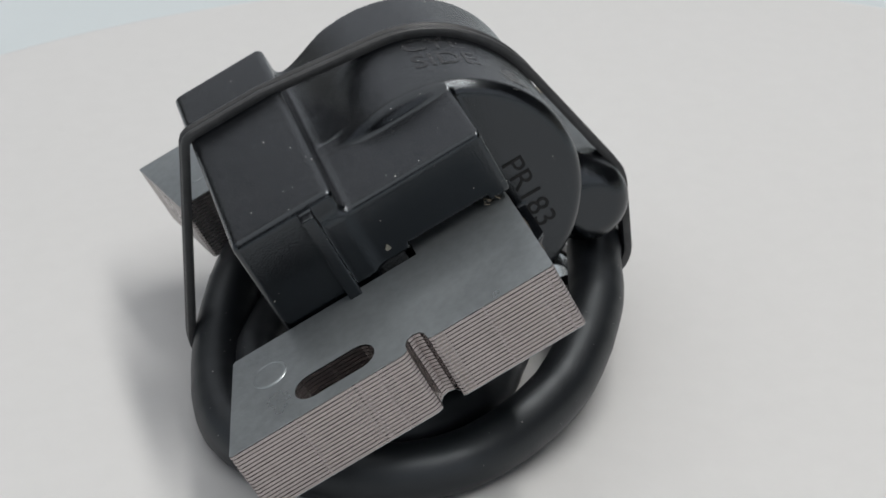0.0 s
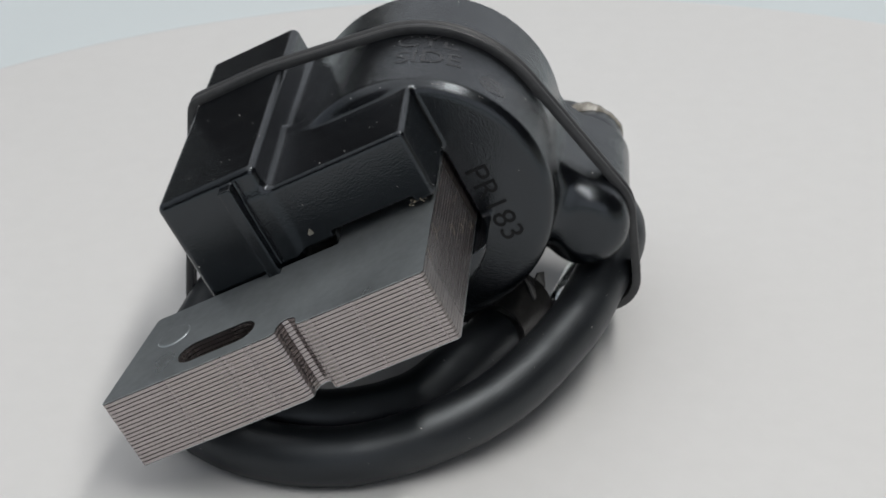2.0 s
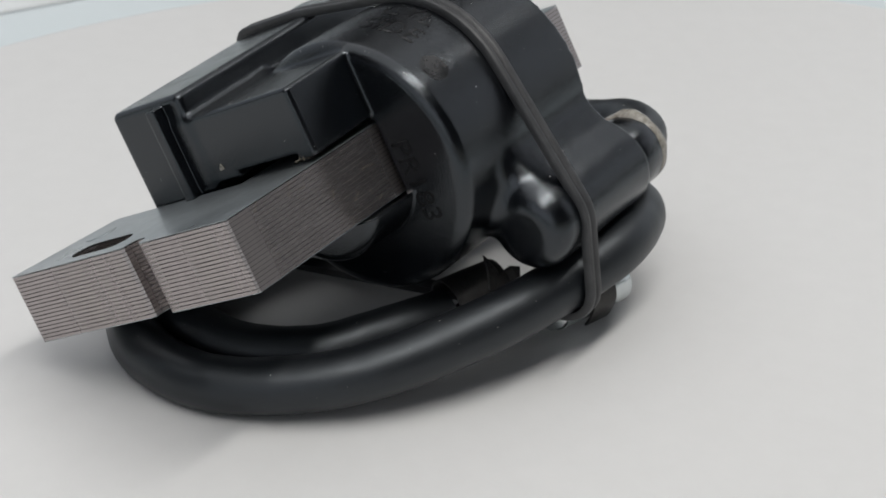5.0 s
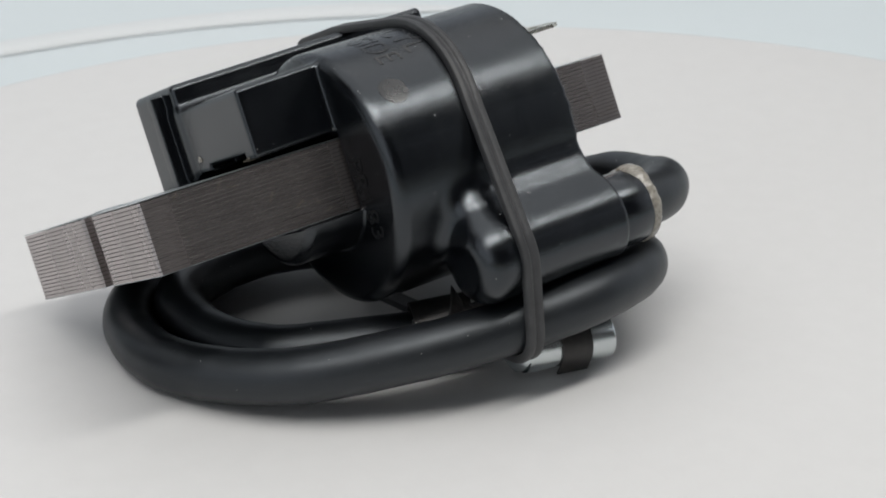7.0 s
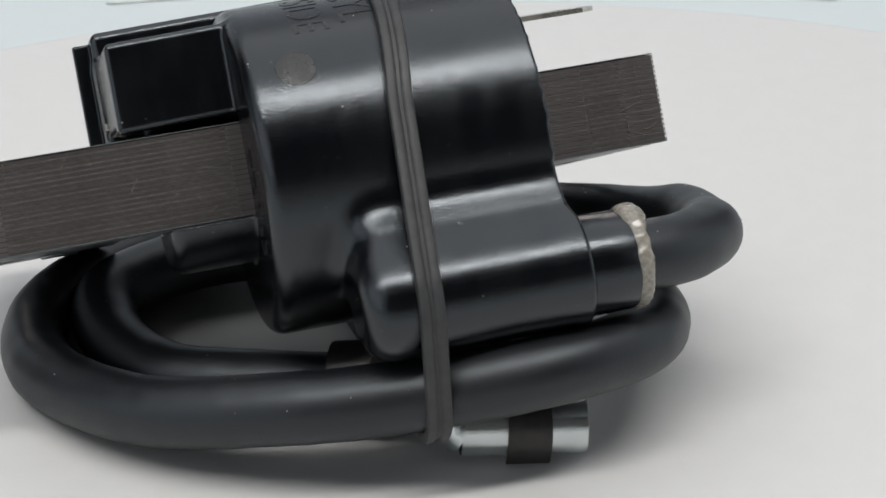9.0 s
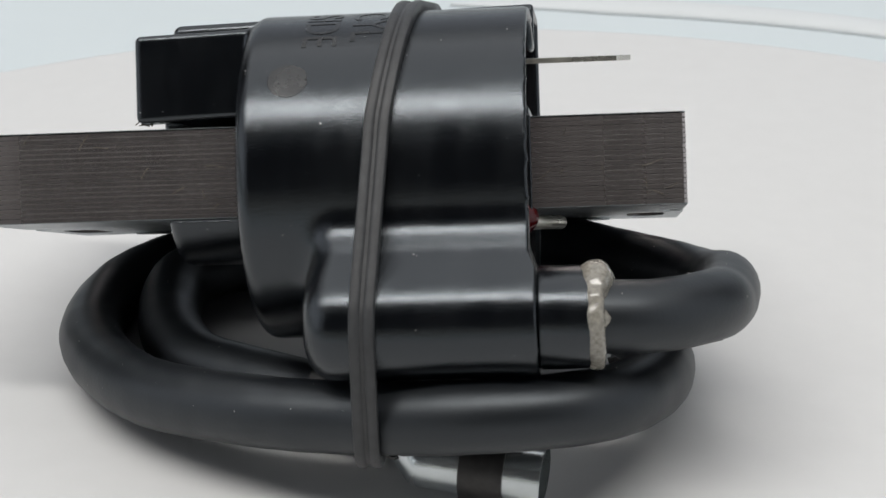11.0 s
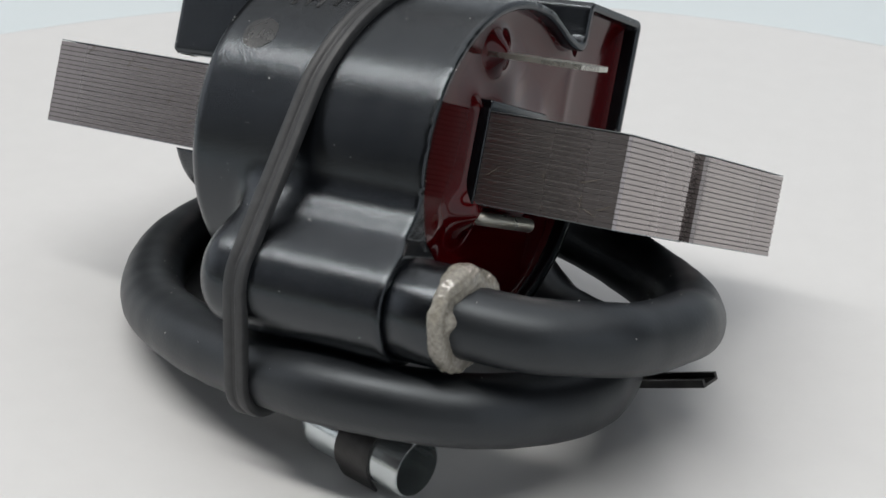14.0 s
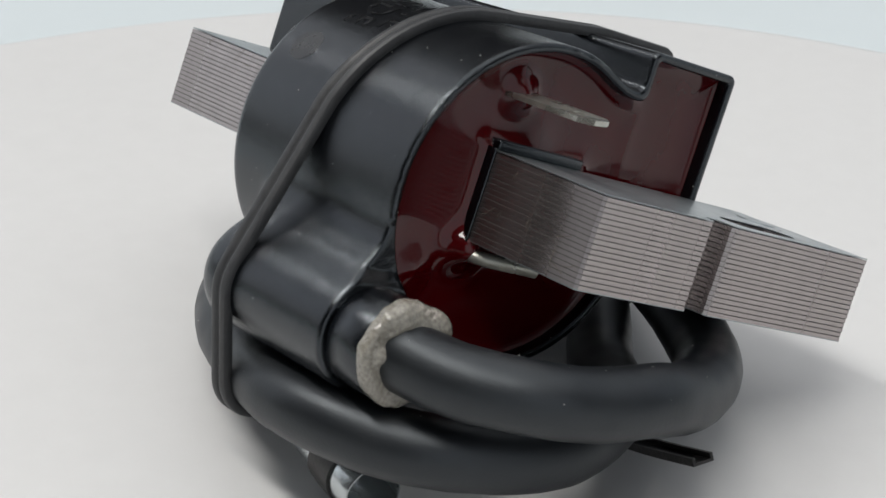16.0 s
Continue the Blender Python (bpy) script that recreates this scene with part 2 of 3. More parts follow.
def prism(poly, z0, z1, holes=(), bevel=0.0):
    """Extrudes an outline (with holes) from z0 to z1 through bmesh fill."""
    bm = bmesh.new()
    edges = []
    for loop in (poly, *holes):
        vs = [bm.verts.new((x, y, z0)) for x, y in loop]
        for i in range(len(vs)):
            edges.append(bm.edges.new((vs[i], vs[(i + 1) % len(vs)])))
    bmesh.ops.triangle_fill(bm, edges=edges, use_beauty=True, use_dissolve=False)
    made = bmesh.ops.extrude_face_region(bm, geom=list(bm.faces))
    for v in made["geom"]:
        if isinstance(v, bmesh.types.BMVert):
            v.co.z = z1
    bm.verts.index_update()
    verts = [tuple(v.co) for v in bm.verts]
    faces = [[v.index for v in f.verts] for f in bm.faces]
    bm.free()
    return verts, faces


def box_mesh(lo, hi, bevel=0.02, segs=2):
    bm = bmesh.new()
    bmesh.ops.create_cube(bm, size=1)
    for v in bm.verts:
        v.co = [lo[k] + (v.co[k] + 0.5) * (hi[k] - lo[k]) for k in range(3)]
    if bevel:
        bmesh.ops.bevel(bm, geom=list(bm.edges), offset=bevel, segments=segs, affect="EDGES", profile=0.5)
    bm.verts.index_update()
    out = [tuple(v.co) for v in bm.verts], [[v.index for v in f.verts] for f in bm.faces]
    bm.free()
    return out


# ---- solids from distance fields, for moulded parts with soft joints


def d_cyl_x(p, cy, cz, r, x0, x1, e):
    q = np.hypot(p[..., 1] - cy, p[..., 2] - cz) - (r - e)
    h = np.abs(p[..., 0] - (x0 + x1) / 2) - ((x1 - x0) / 2 - e)
    return np.minimum(np.maximum(q, h), 0) + np.hypot(np.maximum(q, 0), np.maximum(h, 0)) - e


def d_box(p, lo, hi, e):
    lo, hi = np.asarray(lo, float), np.asarray(hi, float)
    q = np.abs(p - (lo + hi) / 2) - ((hi - lo) / 2 - e)
    return np.minimum(q.max(-1), 0) + np.linalg.norm(np.maximum(q, 0), axis=-1) - e


def d_capsule(p, a, b, r):
    a, b = np.asarray(a, float), np.asarray(b, float)
    h = np.clip(((p - a) @ (b - a)) / ((b - a) @ (b - a)), 0, 1)
    return np.linalg.norm(p - a - h[..., None] * (b - a), axis=-1) - r


def soft_min(a, b, k):
    h = np.maximum(k - np.abs(a - b), 0) / k
    return np.minimum(a, b) - h * h * k / 4


def soft_max(a, b, k):
    return -soft_min(-a, -b, k)


SMOOTH = {"normals": None}      # the true normals of the newest field surface


def surface(field, lo, hi, h):
    """Surface nets: the zero level of a distance field as vertices and quads."""
    ax = [np.arange(lo[k], hi[k] + h, h) for k in range(3)]
    grid = np.stack(np.meshgrid(*ax, indexing="ij"), -1)
    v = field(grid)
    s = v < 0
    nx, ny, nz = (n - 1 for n in s.shape)
    corner = np.zeros((nx, ny, nz), int)
    for a in (0, 1):
        for b in (0, 1):
            for c in (0, 1):
                corner += s[a:a + nx, b:b + ny, c:c + nz]
    cell = (corner > 0) & (corner < 8)
    idx = -np.ones(cell.shape, int)
    idx[cell] = np.arange(cell.sum())
    pos = np.argwhere(cell) * h + np.asarray(lo) + h / 2
    for _ in range(5):
        d = field(pos)
        g = np.stack([field(pos + o) - field(pos - o) for o in np.eye(3) * 0.004], -1) / 0.008
        step = -(d / np.maximum((g * g).sum(-1), 0.2))[:, None] * g
        pos = pos + np.clip(step, -h, h) * 0.8
    quads = []
    for axis in range(3):
        a = np.take(s, range(0, s.shape[axis] - 1), axis)
        b = np.take(s, range(1, s.shape[axis]), axis)
        for i, j, k in np.argwhere(a != b):
            c = [i, j, k]
            u, w = [m for m in range(3) if m != axis]
            if c[u] == 0 or c[w] == 0 or c[u] >= idx.shape[u] or c[w] >= idx.shape[w]:
                continue
            q = []
            for du, dw in ((1, 1), (0, 1), (0, 0), (1, 0)):
                e = list(c)
                e[u] -= du
                e[w] -= dw
                q.append(idx[tuple(e)])
            if min(q) >= 0:
                quads.append(q)
    grad = np.stack([field(pos + o) - field(pos - o) for o in np.eye(3) * 0.018], -1)
    SMOOTH["normals"] = grad / np.maximum(np.linalg.norm(grad, axis=-1), 1e-9)[:, None]
    return pos, quads


def flat_text(body, size):
    """Letters as flat triangles, laid on the plane z=0 with a little depth."""
    cu = bpy.data.curves.new("letters", "FONT")
    cu.body, cu.size, cu.extrude, cu.align_x = body, size, 0.012, "CENTER"
    tmp = bpy.data.objects.new("letters", cu)
    scene.collection.objects.link(tmp)
    dg = bpy.context.evaluated_depsgraph_get()
    me = bpy.data.meshes.new_from_object(tmp.evaluated_get(dg))
    verts = np.array([tuple(v.co) for v in me.vertices])
    faces = [list(p.vertices) for p in me.polygons]
    bpy.data.objects.remove(tmp)
    bpy.data.meshes.remove(me)
    return verts, faces


# ------------------------------------------------------------------ setting
def slab(name, lo, hi, mat, bevel=0.0):
    v, f = box_mesh(lo, hi, bevel)
    ob = mesh_ob(name, v, f, mat, to=None, smooth=False)
    return ob


tagged(slab("table_surface", (-1.5, -1.5, -0.06), (1.5, 1.5, -0.02), TABLE), "pale blue-grey tabletop under the white turntable", "table", kind="structure")


def wall(name, axis, inner, outer, mat, label, opening=None):
    """One unseen wall of the added room, 0.1 m thick; opening is (from, to, sill, head) of a hole for a fill light."""
    a0, a1 = (-1.6, 1.6) if axis == 1 else (-1.5, 1.5)
    pieces = [(a0, a1, -0.9, 1.6)]
    if opening:
        w0, w1, z0, z1 = opening
        pieces = [(a0, a1, -0.9, z0), (a0, a1, z1, 1.6), (a0, w0, z0, z1), (w1, a1, z0, z1)]
    verts, faces = [], []
    for p0, p1, z0, z1 in pieces:
        t0, t1 = min(inner, outer), max(inner, outer)
        lo, hi = ((p0, t0, z0), (p1, t1, z1)) if axis == 1 else ((t0, p0, z0), (t1, p1, z1))
        bv, bf = box_mesh(lo, hi, 0)
        faces += [tuple(k + len(verts) for k in q) for q in bf]
        verts += bv
    return tagged(mesh_ob(name, verts, faces, mat, to=None, smooth=False), label, "wall", kind="structure")


# unseen walls added round the table; their tones shape the coil's reflections
wall("wall_north", 1, 1.5, 1.6, WALL, "unseen light grey wall added to close the room, with a wide fill opening", (-1.15, 1.45, 0.1, 1.4))
wall("wall_south", 1, -1.5, -1.6, DARK_SURROUND, "unseen dark wall added to keep reflections dark, with a low fill opening", (-1.3, 1.3, 0.02, 0.22))
wall("wall_east", 0, 1.5, 1.6, DARK_SURROUND, "unseen dark wall added to keep reflections dark, with a wide fill opening", (-1.45, 0.5, 0.05, 1.3))
wall("wall_west", 0, -1.5, -1.6, DARK_SURROUND, "unseen dark wall added to keep reflections dark, with a fill opening", (-1.45, 0.4, 0.1, 1.45))
tagged(slab("ceiling", (-1.6, -1.6, 1.6), (1.6, 1.6, 1.7), CEILING), "unseen grey ceiling, toned to keep reflections dark", "ceiling", kind="structure")
tagged(slab("floor", (-1.6, -1.6, -1.0), (1.6, 1.6, -0.9), WALL), "plain pale floor", "floor", kind="structure")

# turntable: a white disc with a softly rounded rim on a short hub and base
R_DISC = 0.1412
DISC_AT = Vector((0.002, -0.0151, 0.0))
K = 144


def turned(name, prof, mat, parent, at, label=""):
    """Turns a profile of (radius, height) round an upright line."""
    tv = [(at[0] + r * math.cos(2 * math.pi * i / K), at[1] + r * math.sin(2 * math.pi * i / K), at[2] + z) for r, z in prof for i in range(K)]
    tf = [(i * K + a, i * K + (a + 1) % K, (i + 1) * K + (a + 1) % K, (i + 1) * K + a) for i in range(len(prof) - 1) for a in range(K)]
    return mesh_ob(name, tv, tf, mat, parent, label, to=None, angle=40)


table = new("turntable")
table.location = (DISC_AT[0], DISC_AT[1], -0.02)
bpy.context.view_layer.update()
tagged(table, "round matt white turntable disc under the coil", "turntable")
turned("disc", [(0.0001, 0.0), (R_DISC - 0.003, 0.0), (R_DISC - 0.0012, -0.0004), (R_DISC - 0.0003, -0.0013), (R_DISC, -0.003), (R_DISC - 0.0003, -0.0085),
                (R_DISC - 0.003, -0.01), (0.03, -0.01)], WHITE, table, DISC_AT)
turned("hub", [(0.035, -0.0098), (0.035, -0.0155), (0.06, -0.0158)], WHITE, table, DISC_AT)
turned("base", [(0.0001, -0.0152), (0.07, -0.0152), (0.072, -0.0165), (0.072, -0.02), (0.0001, -0.02)], WHITE, table, DISC_AT)

# ------------------------------------------------------------------ ignition coil
coil = thing("ignition_coil", (4.0, 1.2, -2.2), "black ignition coil with laminated steel core and coiled lead", "ignition coil")

CY, CZ, CR = 0.585, 0.41, 1.655        # main barrel
TY, TZ, TR = -0.93, -1.08, 0.525      # lead tower
FRONT, REAR = 2.79, 5.6


BURRS = [(CY + CR * math.cos(q), CZ + CR * math.sin(q), random.uniform(-0.012, 0.015), random.uniform(0.03, 0.06))
         for q in (random.uniform(0.2, 5.0) for _ in range(34))]


def profile_field(p):
    """Barrel, box and the valley between them, without the tower."""
    barrel = d_cyl_x(p, CY, CZ, CR, FRONT, 6.4, 0.17) - 0.004 * (p[..., 0] - 3.2)
    top = p - np.array((0, 0, 1.0)) * (0.024 * (p[..., 0:1] - 1.7))
    box = d_box(top, (1.63, 1.69, 0.4), (6.4, 2.99, 2.19), 0.09)
    valley = d_box(p, (2.9, 0.7, 0.3), (6.4, 2.1, 1.84), 0.1)
    pad = d_box(p - np.array((0, 0, 1.0)) * (0.03 * (p[..., 0:1] - 1.64)), (1.63, -0.07, 0.97), (3.2, 2.0, 1.85), 0.06)
    d = soft_min(box, pad, 0.12)
    return soft_min(soft_min(d, barrel, 0.06), valley, 0.12)


def housing_field(p):
    d = profile_field(p)
    tower = d_cyl_x(p, TY, TZ, TR, 3.46, 6.4, 0.26)
    # a flat shoulder slopes from the barrel down to the tower
    along = np.clip((p[..., 1] - TY) * 0.454 + (p[..., 2] - TZ) * 0.891, 0, 0.5)
    side = np.hypot(p[..., 1] - TY - 0.454 * along, p[..., 2] - TZ - 0.891 * along) - (TR - 0.25)
    end = 3.8 - p[..., 0]
    web = np.minimum(np.maximum(side, end), 0) + np.hypot(np.maximum(side, 0), np.maximum(end, 0)) - 0.22
    tower = soft_min(tower, web, 0.2)
    barrel = d_cyl_x(p, CY, CZ, CR, FRONT, 6.4, 0.17) - 0.004 * (p[..., 0] - 3.2)
    d = np.minimum(d, soft_min(barrel, tower, 0.26))
    boss = np.maximum(d_cyl_x(p, CY, CZ, 0.88, 1.95, 3.2, 0.12), p[..., 2] + 0.03)
    d = soft_min(d, boss, 0.05)
    # rib on the front face, gap round the core, hollow behind
    rib = d_box(p, (1.455, 2.0, 0.85), (1.9, 2.16, 2.11), 0.012)
    d = soft_min(d, rib, 0.02)
    d = soft_max(d, -d_box(p, (2.5, -0.05, -0.05), (3.05, 1.35, 0.95), 0.03), 0.03)
    d = soft_max(d, -d_box(p, (1.3, 0.2, 0.5), (2.0, 1.27, 1.07), 0.01), 0.02)
    burr = 0.0
    for y, z, a, w in BURRS:
        burr = burr + a * np.exp(-((p[..., 1] - y) ** 2 + (p[..., 2] - z) ** 2) / (w * w))
    d = soft_max(d, p[..., 0] - REAR - burr - 0.065 * np.clip((-0.45 - p[..., 2]) / 0.15, 0, 1) * np.clip((-0.3 - p[..., 1]) / 0.15, 0, 1), 0.05)
    hollow = np.maximum(profile_field(p) + 0.095, 5.3 - p[..., 0])
    return soft_max(d, -hollow, 0.05)


def resin_field(p):
    """Glossy filling that creeps up the walls, the core and the pins."""
    inner = profile_field(p) + 0.06
    level = 5.38 + 0.06 * np.exp(-np.maximum(-inner, 0) / 0.09) + 0.03 * np.exp(-np.maximum(-inner, 0) / 0.16)
    core = d_box(p, (4, -0.02, -0.02), (7, 1.3, 0.92), 0.02)
    level = level + 0.07 * np.exp(-np.maximum(core, 0) / 0.1) + 0.05 * np.exp(-np.maximum(core, 0) / 0.3)
    for y, z, a, w in ((0.2, 1.5, 0.16, 0.13), (0.06, -0.14, 0.22, 0.13), (-0.45, -0.45, 0.06, 0.16), (0.55, 1.15, 0.05, 0.2)):
        level = level + a * np.exp(-((p[..., 1] - y) ** 2 + (p[..., 2] - z) ** 2) / (2 * w * w))
    return np.maximum(inner, np.maximum(p[..., 0] - level, 5.15 - p[..., 0]))


v, f = surface(housing_field, (1.4, -1.95, -1.75), (5.75, 3.45, 2.55), 0.029)
housing = mesh_ob("housing", v, f, PLASTIC, coil, "glossy black moulded plastic housing")
v, f = surface(resin_field, (5.1, -1.5, -1.6), (5.8, 3.4, 2.55), 0.04)
mesh_ob("potting_resin", v, f, RESIN, coil, "dark red glossy potting resin")

# ---- laminated core: a U of stamped sheets
S = 0.9
SHEETS = 18
BAR = 7.13


def arc(cx, cy, r, a0, a1, n):
    return [(cx + r * math.cos(radians(a0 + (a1 - a0) * i / n)), cy + r * math.sin(radians(a0 + (a1 - a0) * i / n))) for i in range(n + 1)]


def half_outline():
    pts = [(0.03, 0.0), (0.0, 0.03), (0.0, 1.53), (0.02, 1.57), (0.13, 1.585), (0.2, 1.63), (0.225, 1.71), (0.2, 1.78), (0.125, 1.825), (0.015, 1.84),
           (-0.012, 1.89), (-0.02, 1.94), (-0.02, 4.05), (0.0, 4.08), (1.55, 3.71), (1.58, 3.67), (1.58, 1.25)]
    return pts


front = half_outline()
rear = [(BAR - x, y) for x, y in reversed(front)]
outline = front + rear


def slot_hole(mirror, r=0.205):
    """The slot through a leg's end."""
    c = arc(0.375, 2.955, r, 0, 180, 8) + arc(0.375, 2.355, r, 180, 360, 8)
    return [(BAR - x, y) for x, y in c] if mirror else c


sheet_v, sheet_f = prism(outline, 0.0, S / SHEETS - 0.011, (slot_hole(False), slot_hole(True)))


def inset(pts, d, d_bar):
    """The outline drawn inward by d, and by d_bar along the bar's outer side."""
    p = np.array(pts)
    t = np.roll(p, -1, 0) - np.roll(p, 1, 0)
    n = np.c_[-t[:, 1], t[:, 0]] / np.linalg.norm(t, axis=1)[:, None]
    area = 0.5 * np.sum(p[:, 0] * np.roll(p[:, 1], -1) - p[:, 1] * np.roll(p[:, 0], -1))
    q = p + n * d * (1 if area > 0 else -1)
    q[p[:, 1] < 0.01, 1] = d_bar
    return [tuple(a) for a in q]


# dark filler inside the stack, showing as lines between the sheets
core = mesh_ob("core_spine", *prism(inset(outline, 0.022, 0.004), 0.02, S - 0.02, (slot_hole(False, 0.23), slot_hole(True, 0.23))), STEEL_DARK, coil,
               "stack of thin grey steel laminations", smooth=False)
first = None
for i in range(SHEETS):
    z = i * S / SHEETS
    if first is None:
        first = mesh_ob("lamination", sheet_v, sheet_f, STEEL, core, smooth=False)
        sheet_up = Vector(TNP @ np.array((0, 0, S / SHEETS)) * 0.01)
    else:
        o = new("lamination", first.data)
        o.parent = core
        jit = random.uniform(-0.000025, 0.000025)
        o.location = sheet_up * i + Vector(TNP @ np.array((jit * 0.5, jit, 0)))
# outer sheets are smooth rolled faces
for nm, z in (("top_sheet", S + 0.001), ("bottom_sheet", -0.009)):
    mesh_ob(nm, *prism(outline, z, z + 0.008, (slot_hole(False), slot_hole(True))), STEEL_TOP, core, smooth=False)
for mirror in (False, True):
    x, y = 0.975, 3.345
    x = BAR - x if mirror else x
    prof = [(0.001, S + 0.022), (0.18, S + 0.022), (0.205, S + 0.018), (0.215, S + 0.008), (0.215, -0.02), (0.2, -0.035), (0.001, -0.035)]
    v = [(x + r * math.cos(2 * math.pi * i / 36), y + r * math.sin(2 * math.pi * i / 36), z) for r, z in prof for i in range(36)]
    f = [(i * 36 + a, i * 36 + (a + 1) % 36, (i + 1) * 36 + (a + 1) % 36, (i + 1) * 36 + a) for i in range(6) for a in range(36)]
    mesh_ob("rivet", v, f, STEEL_TOP, core, "flush round steel rivet", angle=9)

# ---- rear terminals
blade = [(5.3, 0.0), (6.47, 0.0), (6.61, 0.1), (6.61, 0.28), (6.47, 0.38), (5.3, 0.38)]
v, f = prism(blade, 1.455, 1.505, (arc(6.27, 0.19, 0.07, 0, 340, 17),))
v = [(x, y, z + 0.13 * (y - 0.19)) for x, y, z in v]
mesh_ob("spade_terminal", v, f, TIN, coil, "flat tinned spade terminal", smooth=False)
v, f = sweep(spline([(5.35, 0.02, -0.15), (5.62, 0.1, -0.145), (5.72, 0.24, -0.14), (5.85, 0.74, -0.13)], 24), ring_section(0.072, 16))
mesh_ob("ground_pin", v, f, TIN, coil, "round tinned ground pin", angle=50)
v, f = box_mesh((5.3, 0.01, S + 0.012), (5.585, 1.19, S + 0.115), 0.02)
mesh_ob("bobbin_flange", v, f, PLASTIC_PLAIN, coil)
v, f = box_mesh((5.3, -0.04, -0.03), (5.6, -0.006, S + 0.03), 0.015)
mesh_ob("bobbin_cheek", v, f, PLASTIC_PLAIN, coil)

# ---- tower collar, sealant and lead
v, f = lathe_x([(5.3, 0.46), (5.66, 0.46), (5.67, 0.485), (5.69, 0.495), (6.12, 0.488), (6.155, 0.475), (6.165, 0.45), (6.165, 0.3)], TY, TZ, 44)
mesh_ob("collar", v, f, PLASTIC_PLAIN, coil, "short black sleeve collar", angle=40)


def glue_field(p):
    n = np.sin(p[..., 1] * 13 + 1.3 * p[..., 2]) * np.sin(p[..., 2] * 11 + 0.6) * 0.008 + np.sin(p[..., 1] * 27 + p[..., 2] * 23 + p[..., 0] * 11) * 0.005
    n = n + np.sin(p[..., 1] * 47 - p[..., 2] * 61 + p[..., 0] * 39) * 0.002
    d = d_cyl_x(p, TY, TZ, 0.495, 6.12, 6.28, 0.05) + n
    up = d_capsule(p, (6.2, TY - 0.12, TZ + 0.33), (6.23, TY + 0.27, TZ + 0.29), 0.165)
    low = d_capsule(p, (6.17, TY - 0.33, TZ + 0.02), (6.27, TY - 0.3, TZ - 0.02), 0.075)
    return soft_min(soft_min(d, up + n, 0.14), low + n, 0.08)


v, f = surface(glue_field, (5.95, -1.9, -1.8), (6.65, -0.3, -0.3), 0.026)
mesh_ob("sealant", v, f, GLUE, coil, "lumpy cloudy beige-grey sealant cap")

# the lead, in level centimetres: off the tower, round behind, a full loop, and an inner end on the disc
LEAD_R = 0.36
LEAD = [(5.62, -1.31, -0.22), (6.23, -1.29, -0.20), (6.81, -1.12, -0.26), (7.34, -0.62, -0.40), (7.51, -0.10, -0.59), (7.58, 0.60, -0.78),
        (7.43, 1.18, -1.04), (7.12, 1.76, -1.22), (6.60, 2.30, -1.36), (4.98, 3.13, -1.42), (3.45, 3.64, -1.82), (2.00, 3.66, -1.94),
        (0.88, 2.73, -1.95), (0.65, 1.38, -1.95), (1.47, -0.12, -1.77), (2.83, -1.10, -1.44), (3.77, -1.44, -1.29), (5.15, -1.76, -1.05),
        (6.40, -1.31, -1.11), (6.92, -0.07, -1.41), (6.63, 0.97, -1.48), (5.54, 1.82, -1.75), (4.38, 2.78, -1.78), (3.30, 3.18, -1.79),
        (2.34, 3.04, -1.79), (1.52, 2.48, -1.80), (1.47, 1.70, -1.94), (1.92, 0.77, -1.94), (2.71, 0.21, -1.86), (3.48, -0.19, -1.81)]
lead_path = spline(LEAD, 460)
v, f = sweep(lead_path, lambda i: ring_section(LEAD_R - 0.01 * max(0.0, 1 - i / 130) + 0.003 * math.sin(i * 0.9) * math.sin(i * 0.23), 28))
lead = mesh_ob("lead", v, f, RUBBER, coil, "thick matt black rubber ignition lead", to=level_to_world, angle=60)

# ---- crimp and spring terminal at the lead's end
# an open shell of dark sheet folded over the lead's end
shell = [(0.425 * math.cos(radians(a)), 0.425 * math.sin(radians(a))) for a in range(-150, 181, 15)]
shell += [(0.395 * math.cos(radians(a)), 0.395 * math.sin(radians(a))) for a in range(180, -151, -15)]
v, f = sweep(spline([(3.5, -0.2, -1.75), (3.85, -0.36, -1.7), (4.2, -0.53, -1.65)], 14), shell)
crimp = mesh_ob("crimp_ferrule", v, f, DARK_STEEL, coil, "dark crimped steel ferrule", to=level_to_world, angle=50)

A0, A1 = np.array((4.54, -1.14, -1.9)), np.array((5.77, -1.38, -1.93))


def tube(p0, p1, r0, r1, k=32):
    """A hollow tube from p0 to p1."""
    path = np.array([p0 + (p1 - p0) * t for t in (0, 0.02, 0.98, 1)] + [p1 + (p0 - p1) * t for t in (0.0, 0.02, 0.98)])
    rad = [r1 * 0.97, r1, r1, r1 * 0.97, r0, r0, r0]
    d = (p1 - p0) / np.linalg.norm(p1 - p0)
    side = np.cross(d, (0, 0, 1))
    side /= np.linalg.norm(side)
    top = np.cross(side, d)
    verts, faces = [], []
    for q, r in zip(path, rad):
        for i in range(k):
            a = 2 * math.pi * i / k
            verts.append(q + r * math.cos(a) * side + r * math.sin(a) * top)
    for i in range(len(path) - 1):
        for a in range(k):
            b = (a + 1) % k
            faces.append((i * k + a, i * k + b, (i + 1) * k + b, (i + 1) * k + a))
    return verts, faces


v, f = tube(A0, A1, 0.283, 0.305)
terminal = mesh_ob("plug_terminal", v, f, ZINC, coil, "open bright zinc-plated plug terminal tube", to=level_to_world, angle=40)
AX = (A1 - A0) / np.linalg.norm(A1 - A0)
ASIDE = np.cross(AX, (0, 0, 1))
ASIDE /= np.linalg.norm(ASIDE)
AUP = np.cross(ASIDE, AX)


